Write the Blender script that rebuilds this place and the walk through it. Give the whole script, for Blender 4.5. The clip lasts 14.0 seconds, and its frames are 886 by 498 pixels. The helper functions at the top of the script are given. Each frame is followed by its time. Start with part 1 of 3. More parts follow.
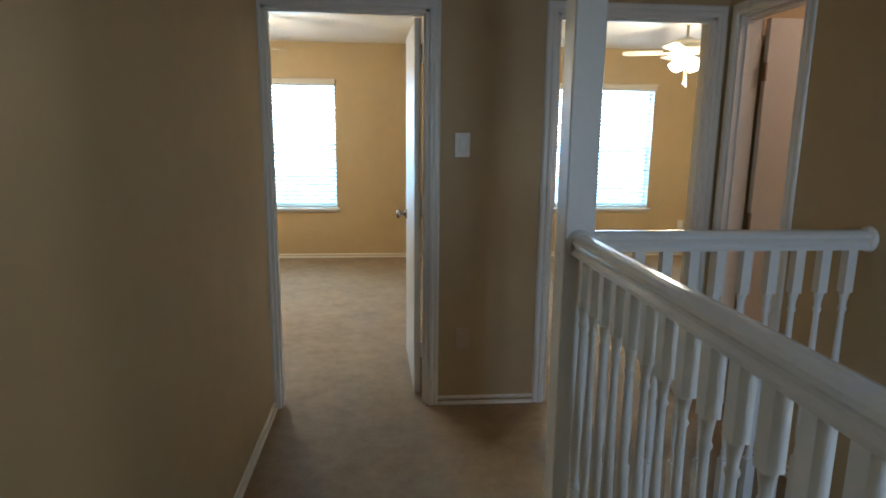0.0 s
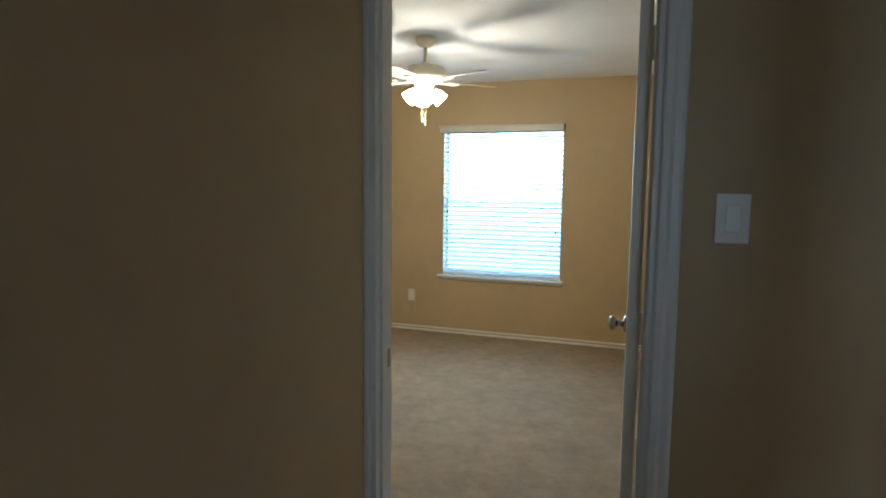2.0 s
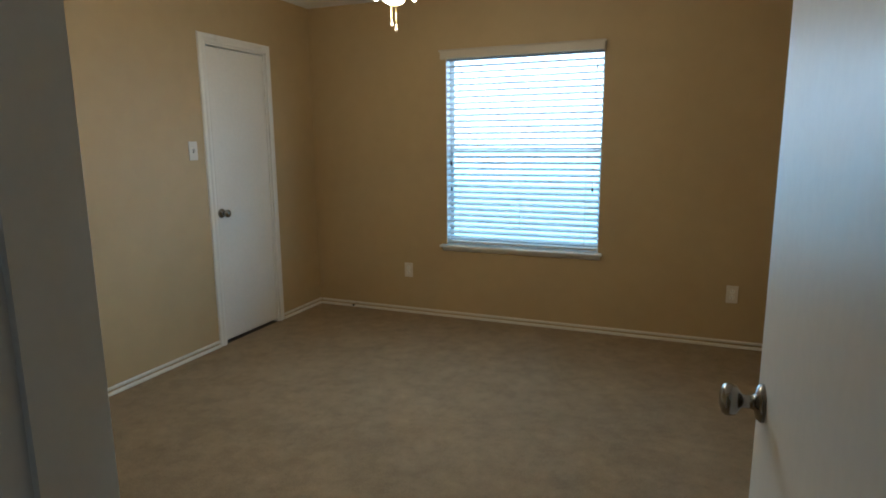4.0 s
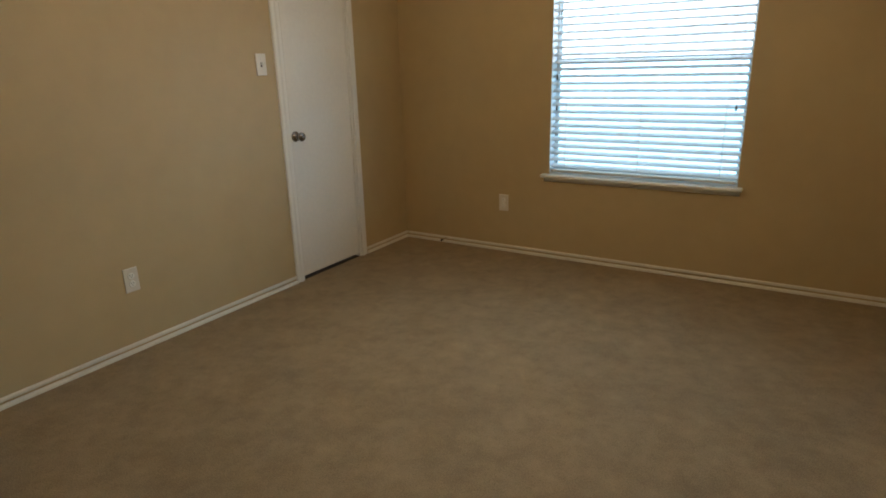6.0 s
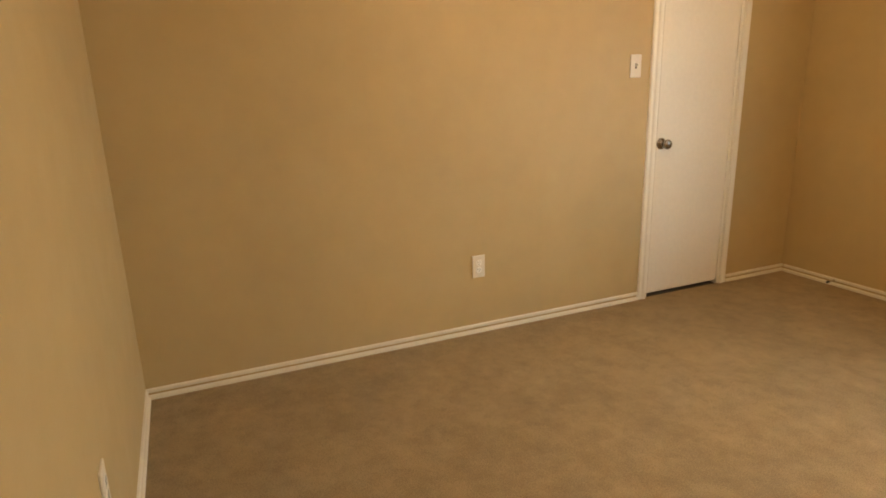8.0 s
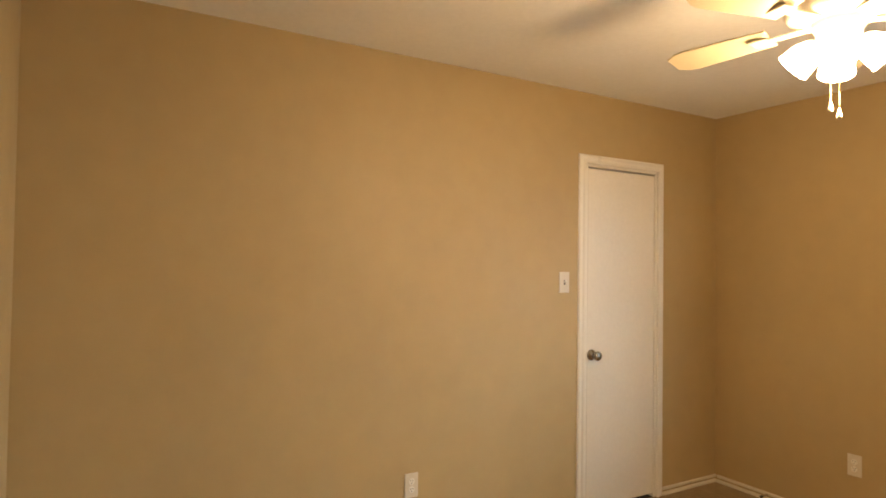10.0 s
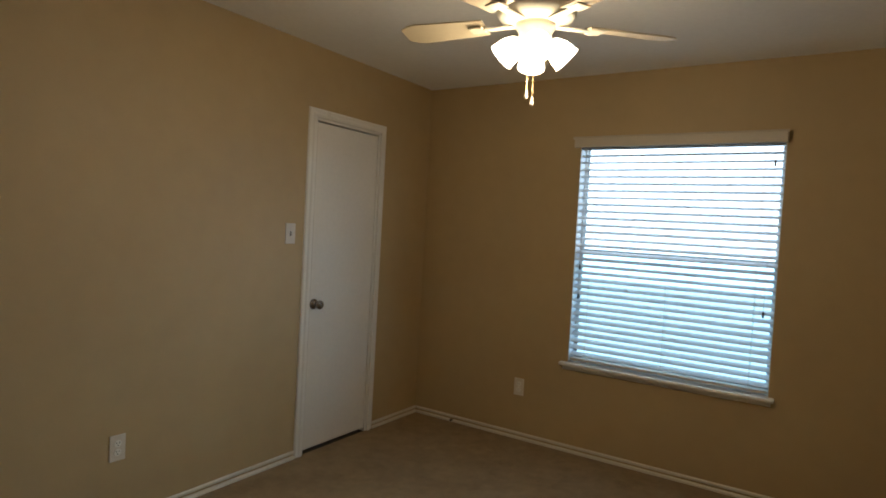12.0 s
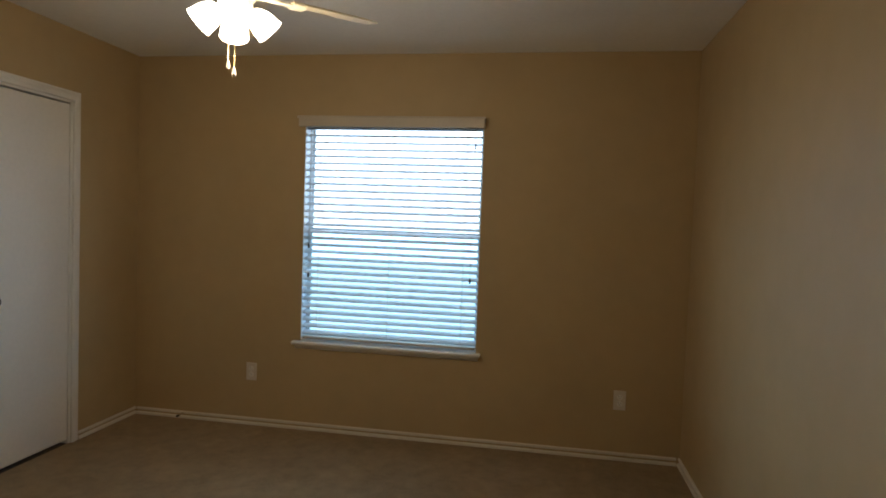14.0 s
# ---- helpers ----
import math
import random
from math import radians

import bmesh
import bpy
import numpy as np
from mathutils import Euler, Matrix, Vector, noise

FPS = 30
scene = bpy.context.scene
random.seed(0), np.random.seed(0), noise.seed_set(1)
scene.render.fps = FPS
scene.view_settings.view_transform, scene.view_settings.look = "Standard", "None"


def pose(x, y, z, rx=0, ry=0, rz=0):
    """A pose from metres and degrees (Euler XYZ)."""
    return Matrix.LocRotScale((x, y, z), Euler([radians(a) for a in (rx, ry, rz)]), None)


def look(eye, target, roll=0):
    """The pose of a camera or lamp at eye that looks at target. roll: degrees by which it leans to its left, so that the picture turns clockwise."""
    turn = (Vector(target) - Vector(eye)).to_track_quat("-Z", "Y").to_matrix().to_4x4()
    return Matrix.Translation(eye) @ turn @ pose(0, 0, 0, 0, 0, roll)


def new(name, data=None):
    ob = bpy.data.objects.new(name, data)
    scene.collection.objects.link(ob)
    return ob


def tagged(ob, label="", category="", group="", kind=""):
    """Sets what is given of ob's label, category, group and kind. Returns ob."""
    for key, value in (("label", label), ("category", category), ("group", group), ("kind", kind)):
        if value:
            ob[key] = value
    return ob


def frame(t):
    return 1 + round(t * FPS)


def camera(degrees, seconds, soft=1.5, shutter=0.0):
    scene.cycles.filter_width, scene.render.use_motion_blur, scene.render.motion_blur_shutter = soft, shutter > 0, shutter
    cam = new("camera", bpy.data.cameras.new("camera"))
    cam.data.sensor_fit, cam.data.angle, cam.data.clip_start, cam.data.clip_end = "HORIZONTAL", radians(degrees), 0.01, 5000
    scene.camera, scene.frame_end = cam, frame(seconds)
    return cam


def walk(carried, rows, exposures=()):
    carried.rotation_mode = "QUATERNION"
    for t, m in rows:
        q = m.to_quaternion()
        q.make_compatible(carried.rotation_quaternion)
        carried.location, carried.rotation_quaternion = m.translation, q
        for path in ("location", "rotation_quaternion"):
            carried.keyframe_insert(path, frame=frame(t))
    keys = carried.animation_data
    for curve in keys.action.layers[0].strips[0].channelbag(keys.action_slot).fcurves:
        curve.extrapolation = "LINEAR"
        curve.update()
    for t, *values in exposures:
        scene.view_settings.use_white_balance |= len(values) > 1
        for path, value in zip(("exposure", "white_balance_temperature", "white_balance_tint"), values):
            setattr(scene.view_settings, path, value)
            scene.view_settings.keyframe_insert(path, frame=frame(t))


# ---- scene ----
cam = camera(73.0, 14.0, soft=1.8)
PATH = [
    (0, (2.963, -7.066, 1.459), (3.142, -5.110, 1.083), 0.6),
    (0.5, (3.067, -6.709, 1.466), (2.826, -4.748, 1.156), 0.8),
    (1, (3.102, -6.377, 1.426), (2.657, -4.446, 1.156), 3.2),
    (1.5, (3.104, -5.991, 1.489), (2.733, -4.046, 1.206), 0.9),
    (2, (3.149, -5.617, 1.479), (2.497, -3.738, 1.269), 0.6),
    (2.2, (3.145, -5.459, 1.456), (2.455, -3.592, 1.256), 0.7),
    (4.3, (2.871, -4.175, 1.371), (2.092, -2.369, 1.010), -0.8),
    (4.5, (2.826, -4.090, 1.355), (2.000, -2.301, 1.012), -1.3),
    (5, (2.795, -3.953, 1.371), (1.919, -2.189, 1.025), -1.5),
    (5.5, (2.737, -3.870, 1.340), (1.848, -2.142, 0.867), -1.5),
    (6, (2.717, -3.809, 1.315), (1.703, -2.187, 0.731), -1.5),
    (6.5, (2.654, -3.726, 1.309), (1.200, -2.499, 0.692), -2.4),
    (7, (2.648, -3.668, 1.282), (0.956, -2.831, 0.620), -1.9),
    (7.2, (2.665, -3.636, 1.232), (0.940, -2.884, 0.556), -2.4),
    (9.3, (2.602, -3.651, 1.416), (0.838, -2.715, 1.309), 1.2),
    (9.5, (2.600, -3.656, 1.434), (0.843, -2.701, 1.390), 1.1),
    (10, (2.608, -3.635, 1.449), (0.874, -2.640, 1.496), 0.8),
    (10.5, (2.617, -3.636, 1.449), (1.037, -2.411, 1.488), 1.7),
    (11, (2.608, -3.674, 1.451), (1.161, -2.294, 1.450), 2.3),
    (11.5, (2.606, -3.711, 1.443), (1.310, -2.188, 1.410), 2.8),
    (12, (2.616, -3.737, 1.436), (1.523, -2.064, 1.362), 3.2),
    (12.5, (2.648, -3.740, 1.439), (1.821, -1.921, 1.350), 2.9),
    (13, (2.664, -3.728, 1.437), (2.007, -1.841, 1.355), 2.7),
    (13.5, (2.717, -3.709, 1.426), (2.207, -1.776, 1.354), 2.4),
    (14, (2.749, -3.712, 1.408), (2.421, -1.741, 1.320), 2.1),
]
EXPOSURES = [(0, 1.9, 4970, 5), (1.0, 1.75, 4690, 3), (2.2, 1.3, 4610, 3), (4.3, 0.42, 5050, 3), (5.5, 0.37, 5420, 4),
             (6.5, 1.0, 6590, 10), (7.2, 1.41, 7870, 13), (9.3, 1.53, 8130, 21), (10.5, 1.3, 6680, 14),
             (11.0, 0.95, 6240, 11), (12.0, 0.01, 5690, 8), (12.5, -0.14, 5520, 8), (13.0, -0.03, 5470, 8), (14.0, 0.04, 5510, 10)]
walk(cam, [(t, look(e, g, r)) for t, e, g, r in PATH], EXPOSURES)


# ---- light of the day ----
world = bpy.data.worlds.new("world")
scene.world = world
world.use_nodes = True
sky = world.node_tree.nodes.new("ShaderNodeTexSky")
sky.sky_type, sky.sun_disc = "NISHITA", False
sky.sun_elevation, sky.sun_rotation = radians(55), radians(190)
back = world.node_tree.nodes["Background"]
back.inputs["Strength"].default_value = 0.1
world.node_tree.links.new(sky.outputs[0], back.inputs[0])
sun = new("sun", bpy.data.lights.new("sun", "SUN"))
sun.data.energy, sun.data.angle, sun.data.color = 2.5, radians(0.5), (1, 0.95, 0.88)
sun.matrix_world = look((0, -20, 28.6), (0, 0, 0))

# ---- measures of the place ----
CEIL = 2.458
PILE = 0.008                        # top of the carpet
E_IN, E_OUT = -3.90, -4.015         # the wall between the bedrooms and the landing
R1 = 3.610                          # width of the first bedroom
P2 = 3.727                          # second bedroom's near side wall
R2 = 7.3
HALL_W, HALL_E = 2.350, 4.690
SOUTH = -8.6
DOOR1 = (2.365, 3.165)
DOOR2 = (3.802, 4.620)
DOOR3 = (-4.600, -4.100)
CLOSET = (-1.184, -0.583)
WIN1 = (1.200, 2.363)
WIN2 = (4.960, 6.115)
# Invented opening in the unseen south wall, only there to hold a fill lamp.
FILL_OPENING = (3.72, 4.42)
W_LO, W_HI = 0.600, 2.046
RAIL_X, RAIL_Y, RAIL_Z = 3.600, -5.080, 1.138

FAN1, FAN2, BULB_WATT = (1.679, -1.783), (5.51, -1.92), 12.5
WINDOW_WATT = 14.0
for a, b in (WIN1, WIN2):
    lamp = new("opening_lamp", bpy.data.lights.new("opening_lamp", "AREA"))
    lamp.data.shape, lamp.data.size, lamp.data.size_y = "RECTANGLE", b - a - 0.01, W_HI - W_LO - 0.01
    lamp.data.energy, lamp.data.color = WINDOW_WATT, (0.63, 0.86, 1.0)
    lamp.matrix_world = pose((a + b) / 2, 0.16, (W_LO + W_HI) / 2, -90)
for x, y in (FAN1, FAN2):
    lamp = new("fan_bulbs", bpy.data.lights.new("fan_bulbs", "POINT"))
    lamp.data.energy, lamp.data.color, lamp.data.shadow_soft_size = BULB_WATT, (1.0, 0.72, 0.41), 0.085
    lamp.location = (x, y, CEIL - 0.53)
# Fill lamp in the invented south opening, added to brighten the landing.
lamp = new("opening_lamp", bpy.data.lights.new("opening_lamp", "AREA"))
lamp.data.shape, lamp.data.size, lamp.data.size_y = "RECTANGLE", FILL_OPENING[1] - FILL_OPENING[0] - 0.02, W_HI - W_LO - 0.02
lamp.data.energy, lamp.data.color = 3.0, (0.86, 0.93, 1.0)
lamp.matrix_world = pose((FILL_OPENING[0] + FILL_OPENING[1]) / 2, SOUTH - 0.13, (W_LO + W_HI) / 2, 90)


# ---- materials ----
def material(name, colour, rough=0.6, metal=0.0, grain=(), bump=0.0, bump_scale=200.0, bump_dist=0.002, second=0.0, second_scale=20.0,
             coat=0.0, translucent=0.0, emit=0.0, wear=0.0):
    """grain: rows of (scale, amount): how strongly noise of that scale (per metre) lightens and darkens the colour."""
    m = bpy.data.materials.new(name)
    m.use_nodes = True
    n, l = m.node_tree.nodes, m.node_tree.links
    s = n["Principled BSDF"]
    s.inputs["Roughness"].default_value = rough
    s.inputs["Metallic"].default_value = metal
    s.inputs["Coat Weight"].default_value = coat
    s.inputs["Base Color"].default_value = (*colour, 1)
    place = n.new("ShaderNodeTexCoord").outputs["Object"]
    made = None
    for scale, amount in grain:
        t = n.new("ShaderNodeTexNoise")
        t.inputs["Scale"].default_value, t.inputs["Detail"].default_value = scale, 4
        l.new(place, t.inputs["Vector"])
        r = n.new("ShaderNodeMapRange")
        r.inputs["From Min"].default_value, r.inputs["From Max"].default_value = 0.3, 0.7
        r.inputs["To Min"].default_value, r.inputs["To Max"].default_value = 1 - amount, 1 + amount
        l.new(t.outputs["Fac"], r.inputs["Value"])
        mix = n.new("ShaderNodeVectorMath")
        mix.operation = "SCALE"
        if made is None:
            mix.inputs[0].default_value = colour
        else:
            l.new(made, mix.inputs[0])
        l.new(r.outputs[0], mix.inputs["Scale"])
        made = mix.outputs[0]
    if made is not None:
        l.new(made, s.inputs["Base Color"])
    if wear:
        t = n.new("ShaderNodeTexNoise")
        t.inputs["Scale"].default_value, t.inputs["Detail"].default_value = 7, 5
        l.new(place, t.inputs["Vector"])
        r = n.new("ShaderNodeMapRange")
        r.inputs["To Min"].default_value, r.inputs["To Max"].default_value = max(0, rough - wear), min(1, rough + wear)
        l.new(t.outputs["Fac"], r.inputs["Value"])
        l.new(r.outputs[0], s.inputs["Roughness"])
    height = None
    for scale, amount in ((bump_scale, bump), (second_scale, second)):
        if amount:
            t = n.new("ShaderNodeTexNoise")
            t.inputs["Scale"].default_value, t.inputs["Detail"].default_value = scale, 3
            l.new(place, t.inputs["Vector"])
            b = n.new("ShaderNodeBump")
            b.inputs["Strength"].default_value, b.inputs["Distance"].default_value = amount, bump_dist
            l.new(t.outputs["Fac"], b.inputs["Height"])
            if height is not None:
                l.new(height, b.inputs["Normal"])
            height = b.outputs[0]
    if height is not None:
        l.new(height, s.inputs["Normal"])
    out = n["Material Output"]
    if translucent:
        tr = n.new("ShaderNodeBsdfTranslucent")
        tr.inputs["Color"].default_value = (*colour, 1)
        mx = n.new("ShaderNodeMixShader")
        mx.inputs[0].default_value = translucent
        l.new(s.outputs[0], mx.inputs[1])
        l.new(tr.outputs[0], mx.inputs[2])
        l.new(mx.outputs[0], out.inputs["Surface"])
    if emit:
        s.inputs["Emission Color"].default_value = (*colour, 1)
        s.inputs["Emission Strength"].default_value = emit
    return m


WALL = material("tan_wall_paint", (0.485, 0.365, 0.19), 0.55, grain=((1.3, 0.05), (9, 0.025)), bump=0.35, bump_scale=130, bump_dist=0.0012, second=0.2, second_scale=45, wear=0.1)
CEILING = material("white_ceiling_paint", (0.90, 0.90, 0.89), 0.9, grain=((2, 0.02), (40, 0.02)), bump=0.5, bump_scale=90, bump_dist=0.003)
CARPET = material("beige_carpet", (0.325, 0.237, 0.134), 0.97, grain=((1.6, 0.06), (4.5, 0.10), (12, 0.10), (30, 0.05), (230, 0.22)), bump=0.9, bump_scale=260, bump_dist=0.006, second=0.12, second_scale=24)
TRIM = material("white_gloss_paint", (0.80, 0.78, 0.73), 0.32, grain=((4, 0.02), (60, 0.015)), bump=0.08, bump_scale=60, bump_dist=0.001, wear=0.12)
RAIL = material("glossy_white_rail_paint", (0.78, 0.76, 0.72), 0.16, grain=((4, 0.02), (60, 0.015)), bump=0.06, bump_scale=40, bump_dist=0.001, wear=0.06)
DOOR = material("white_door_paint", (0.80, 0.77, 0.71), 0.38, grain=((2.2, 0.02), (45, 0.02)), bump=0.1, bump_scale=150, bump_dist=0.001, wear=0.1)
SKIRT = material("cream_baseboard_paint", (0.75, 0.70, 0.60), 0.4, grain=((5, 0.04), (40, 0.03)), wear=0.1)
PLATE = material("white_plastic_plate", (0.70, 0.65, 0.56), 0.3, grain=((30, 0.02),))
SLOT = material("dark_slot", (0.03, 0.028, 0.025), 0.6)
PAINTED = material("painted_over_plate", (0.52, 0.40, 0.25), 0.45, grain=((12, 0.04),), wear=0.1)
NICKEL = material("satin_nickel", (0.33, 0.31, 0.29), 0.22, metal=1.0, grain=((60, 0.05),), wear=0.08)
BRASS = material("dull_hinge_metal", (0.42, 0.36, 0.26), 0.4, metal=1.0, grain=((90, 0.08),))
SLAT = material("white_slat", (0.76, 0.77, 0.78), 0.45, grain=((18, 0.03),), translucent=0.2)
VALANCE = material("cream_valance", (0.60, 0.54, 0.44), 0.4, grain=((5, 0.03), (70, 0.02)))
VINYL = material("white_window_vinyl", (0.78, 0.79, 0.79), 0.35, grain=((8, 0.02),))
CORD = material("white_cord", (0.78, 0.76, 0.70), 0.8, grain=((300, 0.1),))
TASSEL = material("dark_tassel", (0.05, 0.045, 0.04), 0.5, grain=((80, 0.1),))
FAN = material("white_fan_enamel", (0.74, 0.68, 0.55), 0.3, grain=((9, 0.02),), wear=0.08)
BLADE = material("cream_fan_blade", (0.60, 0.52, 0.36), 0.42, grain=((7, 0.03), (60, 0.02)))
GLOBE = material("lit_frosted_glass", (1.0, 0.80, 0.52), 0.4, emit=13.0)
CHAIN = material("pale_brass_chain", (0.75, 0.60, 0.32), 0.35, metal=0.8, grain=((200, 0.1),))
ROCKER = material("white_switch", (0.88, 0.86, 0.80), 0.25, grain=((40, 0.02),))
RUBBER = material("black_rubber", (0.04, 0.035, 0.03), 0.7, grain=((90, 0.1),))
LAWN = material("dry_lawn", (0.10, 0.13, 0.05), 0.95, grain=((0.4, 0.2), (8, 0.2)))
TILE = material("pale_bathroom_floor", (0.5, 0.42, 0.34), 0.4, grain=((5, 0.06), (60, 0.04)))
DARK = material("dark_closet_interior", (0.25, 0.19, 0.12), 0.9, grain=((4, 0.05),))

GLASS = bpy.data.materials.new("window_glass")
GLASS.use_nodes = True
_g = GLASS.node_tree.nodes["Principled BSDF"]
_g.inputs["Transmission Weight"].default_value, _g.inputs["Roughness"].default_value, _g.inputs["IOR"].default_value = 1.0, 0.0, 1.02

SCREEN = bpy.data.materials.new("insect_screen_mesh")
SCREEN.use_nodes = True
_n, _l = SCREEN.node_tree.nodes, SCREEN.node_tree.links
_n["Principled BSDF"].inputs["Base Color"].default_value = (0.10, 0.12, 0.13, 1)
_t, _m = _n.new("ShaderNodeBsdfTransparent"), _n.new("ShaderNodeMixShader")
_t.inputs[0].default_value = (0.86, 0.96, 1.0, 1)
_m.inputs[0].default_value = 0.10
_l.new(_t.outputs[0], _m.inputs[1]), _l.new(_n["Principled BSDF"].outputs[0], _m.inputs[2])
_l.new(_m.outputs[0], _n["Material Output"].inputs["Surface"])


# ---- mesh helpers ----
def block(bm, x0, x1, y0, y1, z0, z1, turn=None):
    m = Matrix.Translation(((x0 + x1) / 2, (y0 + y1) / 2, (z0 + z1) / 2)) @ Matrix.Diagonal((x1 - x0, y1 - y0, z1 - z0, 1))
    bmesh.ops.create_cube(bm, size=1, matrix=(turn @ m) if turn else m)
    return bm


def soft_block(bm, x0, x1, y0, y1, z0, z1, r=0.004, seg=2):
    """A box with rounded edges."""
    b = bmesh.new()
    block(b, x0, x1, y0, y1, z0, z1)
    bmesh.ops.bevel(b, geom=b.edges[:] + b.verts[:], offset=r, segments=seg, affect="EDGES", profile=0.5)
    join(bm, b)
    return bm


def join(bm, b, m=None):
    """Adds the mesh b to bm, moved by m."""
    if m is not None:
        bmesh.ops.transform(b, matrix=m, verts=b.verts)
    seen = {v: bm.verts.new(v.co) for v in b.verts}
    for f in b.faces:
        try:
            bm.faces.new([seen[v] for v in f.verts]).smooth = f.smooth
        except ValueError:
            pass
    b.free()
    return bm


def lathe(bm, rows, seg=24, m=None):
    """A turned shape round z, from rows of (radius, z)."""
    b = bmesh.new()
    rings = []
    for r, z in rows:
        rings.append([b.verts.new((r * math.cos(2 * math.pi * k / seg), r * math.sin(2 * math.pi * k / seg), z)) for k in range(seg)])
    for one, two in zip(rings, rings[1:]):
        for k in range(seg):
            b.faces.new((one[k], one[(k + 1) % seg], two[(k + 1) % seg], two[k])).smooth = True
    b.faces.new(rings[0][::-1])
    b.faces.new(rings[-1])
    bmesh.ops.recalc_face_normals(b, faces=b.faces[:])
    return join(bm, b, m)


def sweep(bm, profile, start, end, out):
    """A moulding: profile rows of (how far it stands out, height) run from start to end; out: the way it stands out."""
    a, b, o = Vector(start), Vector(end), Vector(out)
    up = Vector((0, 0, 1)) if abs((b - a).normalized().z) < 0.9 else (b - a).normalized().cross(o)
    ends = [[bm.verts.new(p + o * d + up * h) for d, h in profile] for p in (a, b)]
    made = []
    for k in range(len(profile)):
        j = (k + 1) % len(profile)
        made.append(bm.faces.new((ends[0][k], ends[0][j], ends[1][j], ends[1][k])))
    made += [bm.faces.new(ends[0]), bm.faces.new(ends[1][::-1])]
    bmesh.ops.recalc_face_normals(bm, faces=made)
    return bm


def mesh_of(bm, name, mat):
    me = bpy.data.meshes.new(name)
    bm.to_mesh(me)
    bm.free()
    me.materials.append(mat)
    return me


def part(name, bm, mat, parent=None, label=""):
    ob = new(name, mesh_of(bm, name, mat))
    ob.parent = parent
    return tagged(ob, label)


def structure(name, bm, mat, label, category="wall"):
    return tagged(part(name, bm, mat), label, category, kind="structure")


def thing(name, label, category, group="", m=None):
    ob = new(name)
    ob.empty_display_size = 0.1
    if m is not None:
        ob.matrix_basis = m
    return tagged(ob, label, category, group)


# ---- floors, walls, ceilings ----
bm = bmesh.new()
block(bm, -0.75, R2 + 0.1, E_OUT, 0.02, -0.25, PILE)
block(bm, HALL_W - 0.12, RAIL_X + 0.04, SOUTH - 0.1, E_OUT, -0.25, PILE)
block(bm, RAIL_X + 0.04, HALL_E + 0.115, RAIL_Y - 0.04, E_OUT, -0.25, PILE)
structure("floor", bm, CARPET, "beige cut-pile carpet running through bedrooms and landing", "carpet")
structure("bathroom_floor", block(bmesh.new(), HALL_E + 0.115, 6.4, -5.7, E_OUT, -0.25, 0), TILE, "pale hard floor of the lit bathroom", "floor")
structure("lower_floor", block(bmesh.new(), HALL_W - 0.12, 6.4, -9.1, E_OUT, -2.95, -2.75), CARPET, "beige carpet at the foot of the stairwell", "carpet")
structure("ceiling", block(bmesh.new(), -0.85, R2 + 0.2, -9.2, 0.14, CEIL, CEIL + 0.12), CEILING, "white lightly textured ceiling", "ceiling")


def wall_x(name, x0, x1, y0, y1, holes, label, z0=0.0, mat=WALL):
    """A wall that runs along x from x0 to x1, with holes (x0, x1, z0, z1)."""
    bm, at = bmesh.new(), x0
    for a, b, lo, hi in sorted(holes):
        block(bm, at, a, y0, y1, z0, CEIL)
        block(bm, a, b, y0, y1, hi, CEIL)
        if lo > z0:
            block(bm, a, b, y0, y1, z0, lo)
        at = b
    block(bm, at, x1, y0, y1, z0, CEIL)
    return structure(name, bm, mat, label)


def wall_y(name, y0, y1, x0, x1, holes, label, z0=0.0, mat=WALL):
    bm, at = bmesh.new(), y0
    for a, b, lo, hi in sorted(holes):
        block(bm, x0, x1, at, a, z0, CEIL)
        block(bm, x0, x1, a, b, hi, CEIL)
        if lo > z0:
            block(bm, x0, x1, a, b, z0, lo)
        at = b
    block(bm, x0, x1, at, y1, z0, CEIL)
    return structure(name, bm, mat, label)


wall_x("wall_north", -0.85, R2 + 0.2, 0, 0.14, [(*WIN1, W_LO - 0.03, W_HI), (*WIN2, W_LO - 0.03, W_HI)], "tan painted outer wall with two windows")
wall_x("wall_entry", -0.12, R2 + 0.1, E_OUT, E_IN, [(*DOOR1, 0, 2.056), (*DOOR2, 0, 2.056)], "tan painted wall between bedrooms and landing")
wall_y("wall_west", E_IN, 0, -0.12, 0, [(*CLOSET, 0, 2.045)], "tan painted bedroom wall with a closet door")
wall_y("wall_between", E_IN, 0, R1, P2, [], "tan painted wall between the two bedrooms")
wall_y("wall_east", E_IN, 0, R2, R2 + 0.1, [], "tan painted far wall of the second bedroom")
wall_y("wall_landing_west", SOUTH, E_OUT, HALL_W - 0.12, HALL_W, [], "tan painted landing wall in half shade", z0=-2.75)
wall_y("wall_landing_east", SOUTH, E_OUT, HALL_E, HALL_E + 0.115, [(*DOOR3, 0, 2.056)], "tan painted wall beside the stairwell", z0=-2.75)
# The hole is made up, to let the fill lamp light the landing.
wall_x("wall_landing_south", HALL_W - 0.12, HALL_E + 0.115, SOUTH - 0.14, SOUTH, [(*FILL_OPENING, W_LO - 0.03, W_HI)], "plain tan wall closing the landing, with an unseen opening added for fill light", z0=-2.75)
structure("wall_stair_foot", block(bmesh.new(), HALL_W, HALL_E, E_OUT - 0.1, E_OUT, -2.75, -0.25), WALL, "plain tan wall at the foot of the stairwell")
wall_y("wall_bathroom_east", -5.7, E_OUT, 6.4, 6.5, [], "plain tan bathroom wall")
wall_x("wall_bathroom_south", HALL_E + 0.115, 6.4, -5.8, -5.7, [], "plain tan bathroom wall")
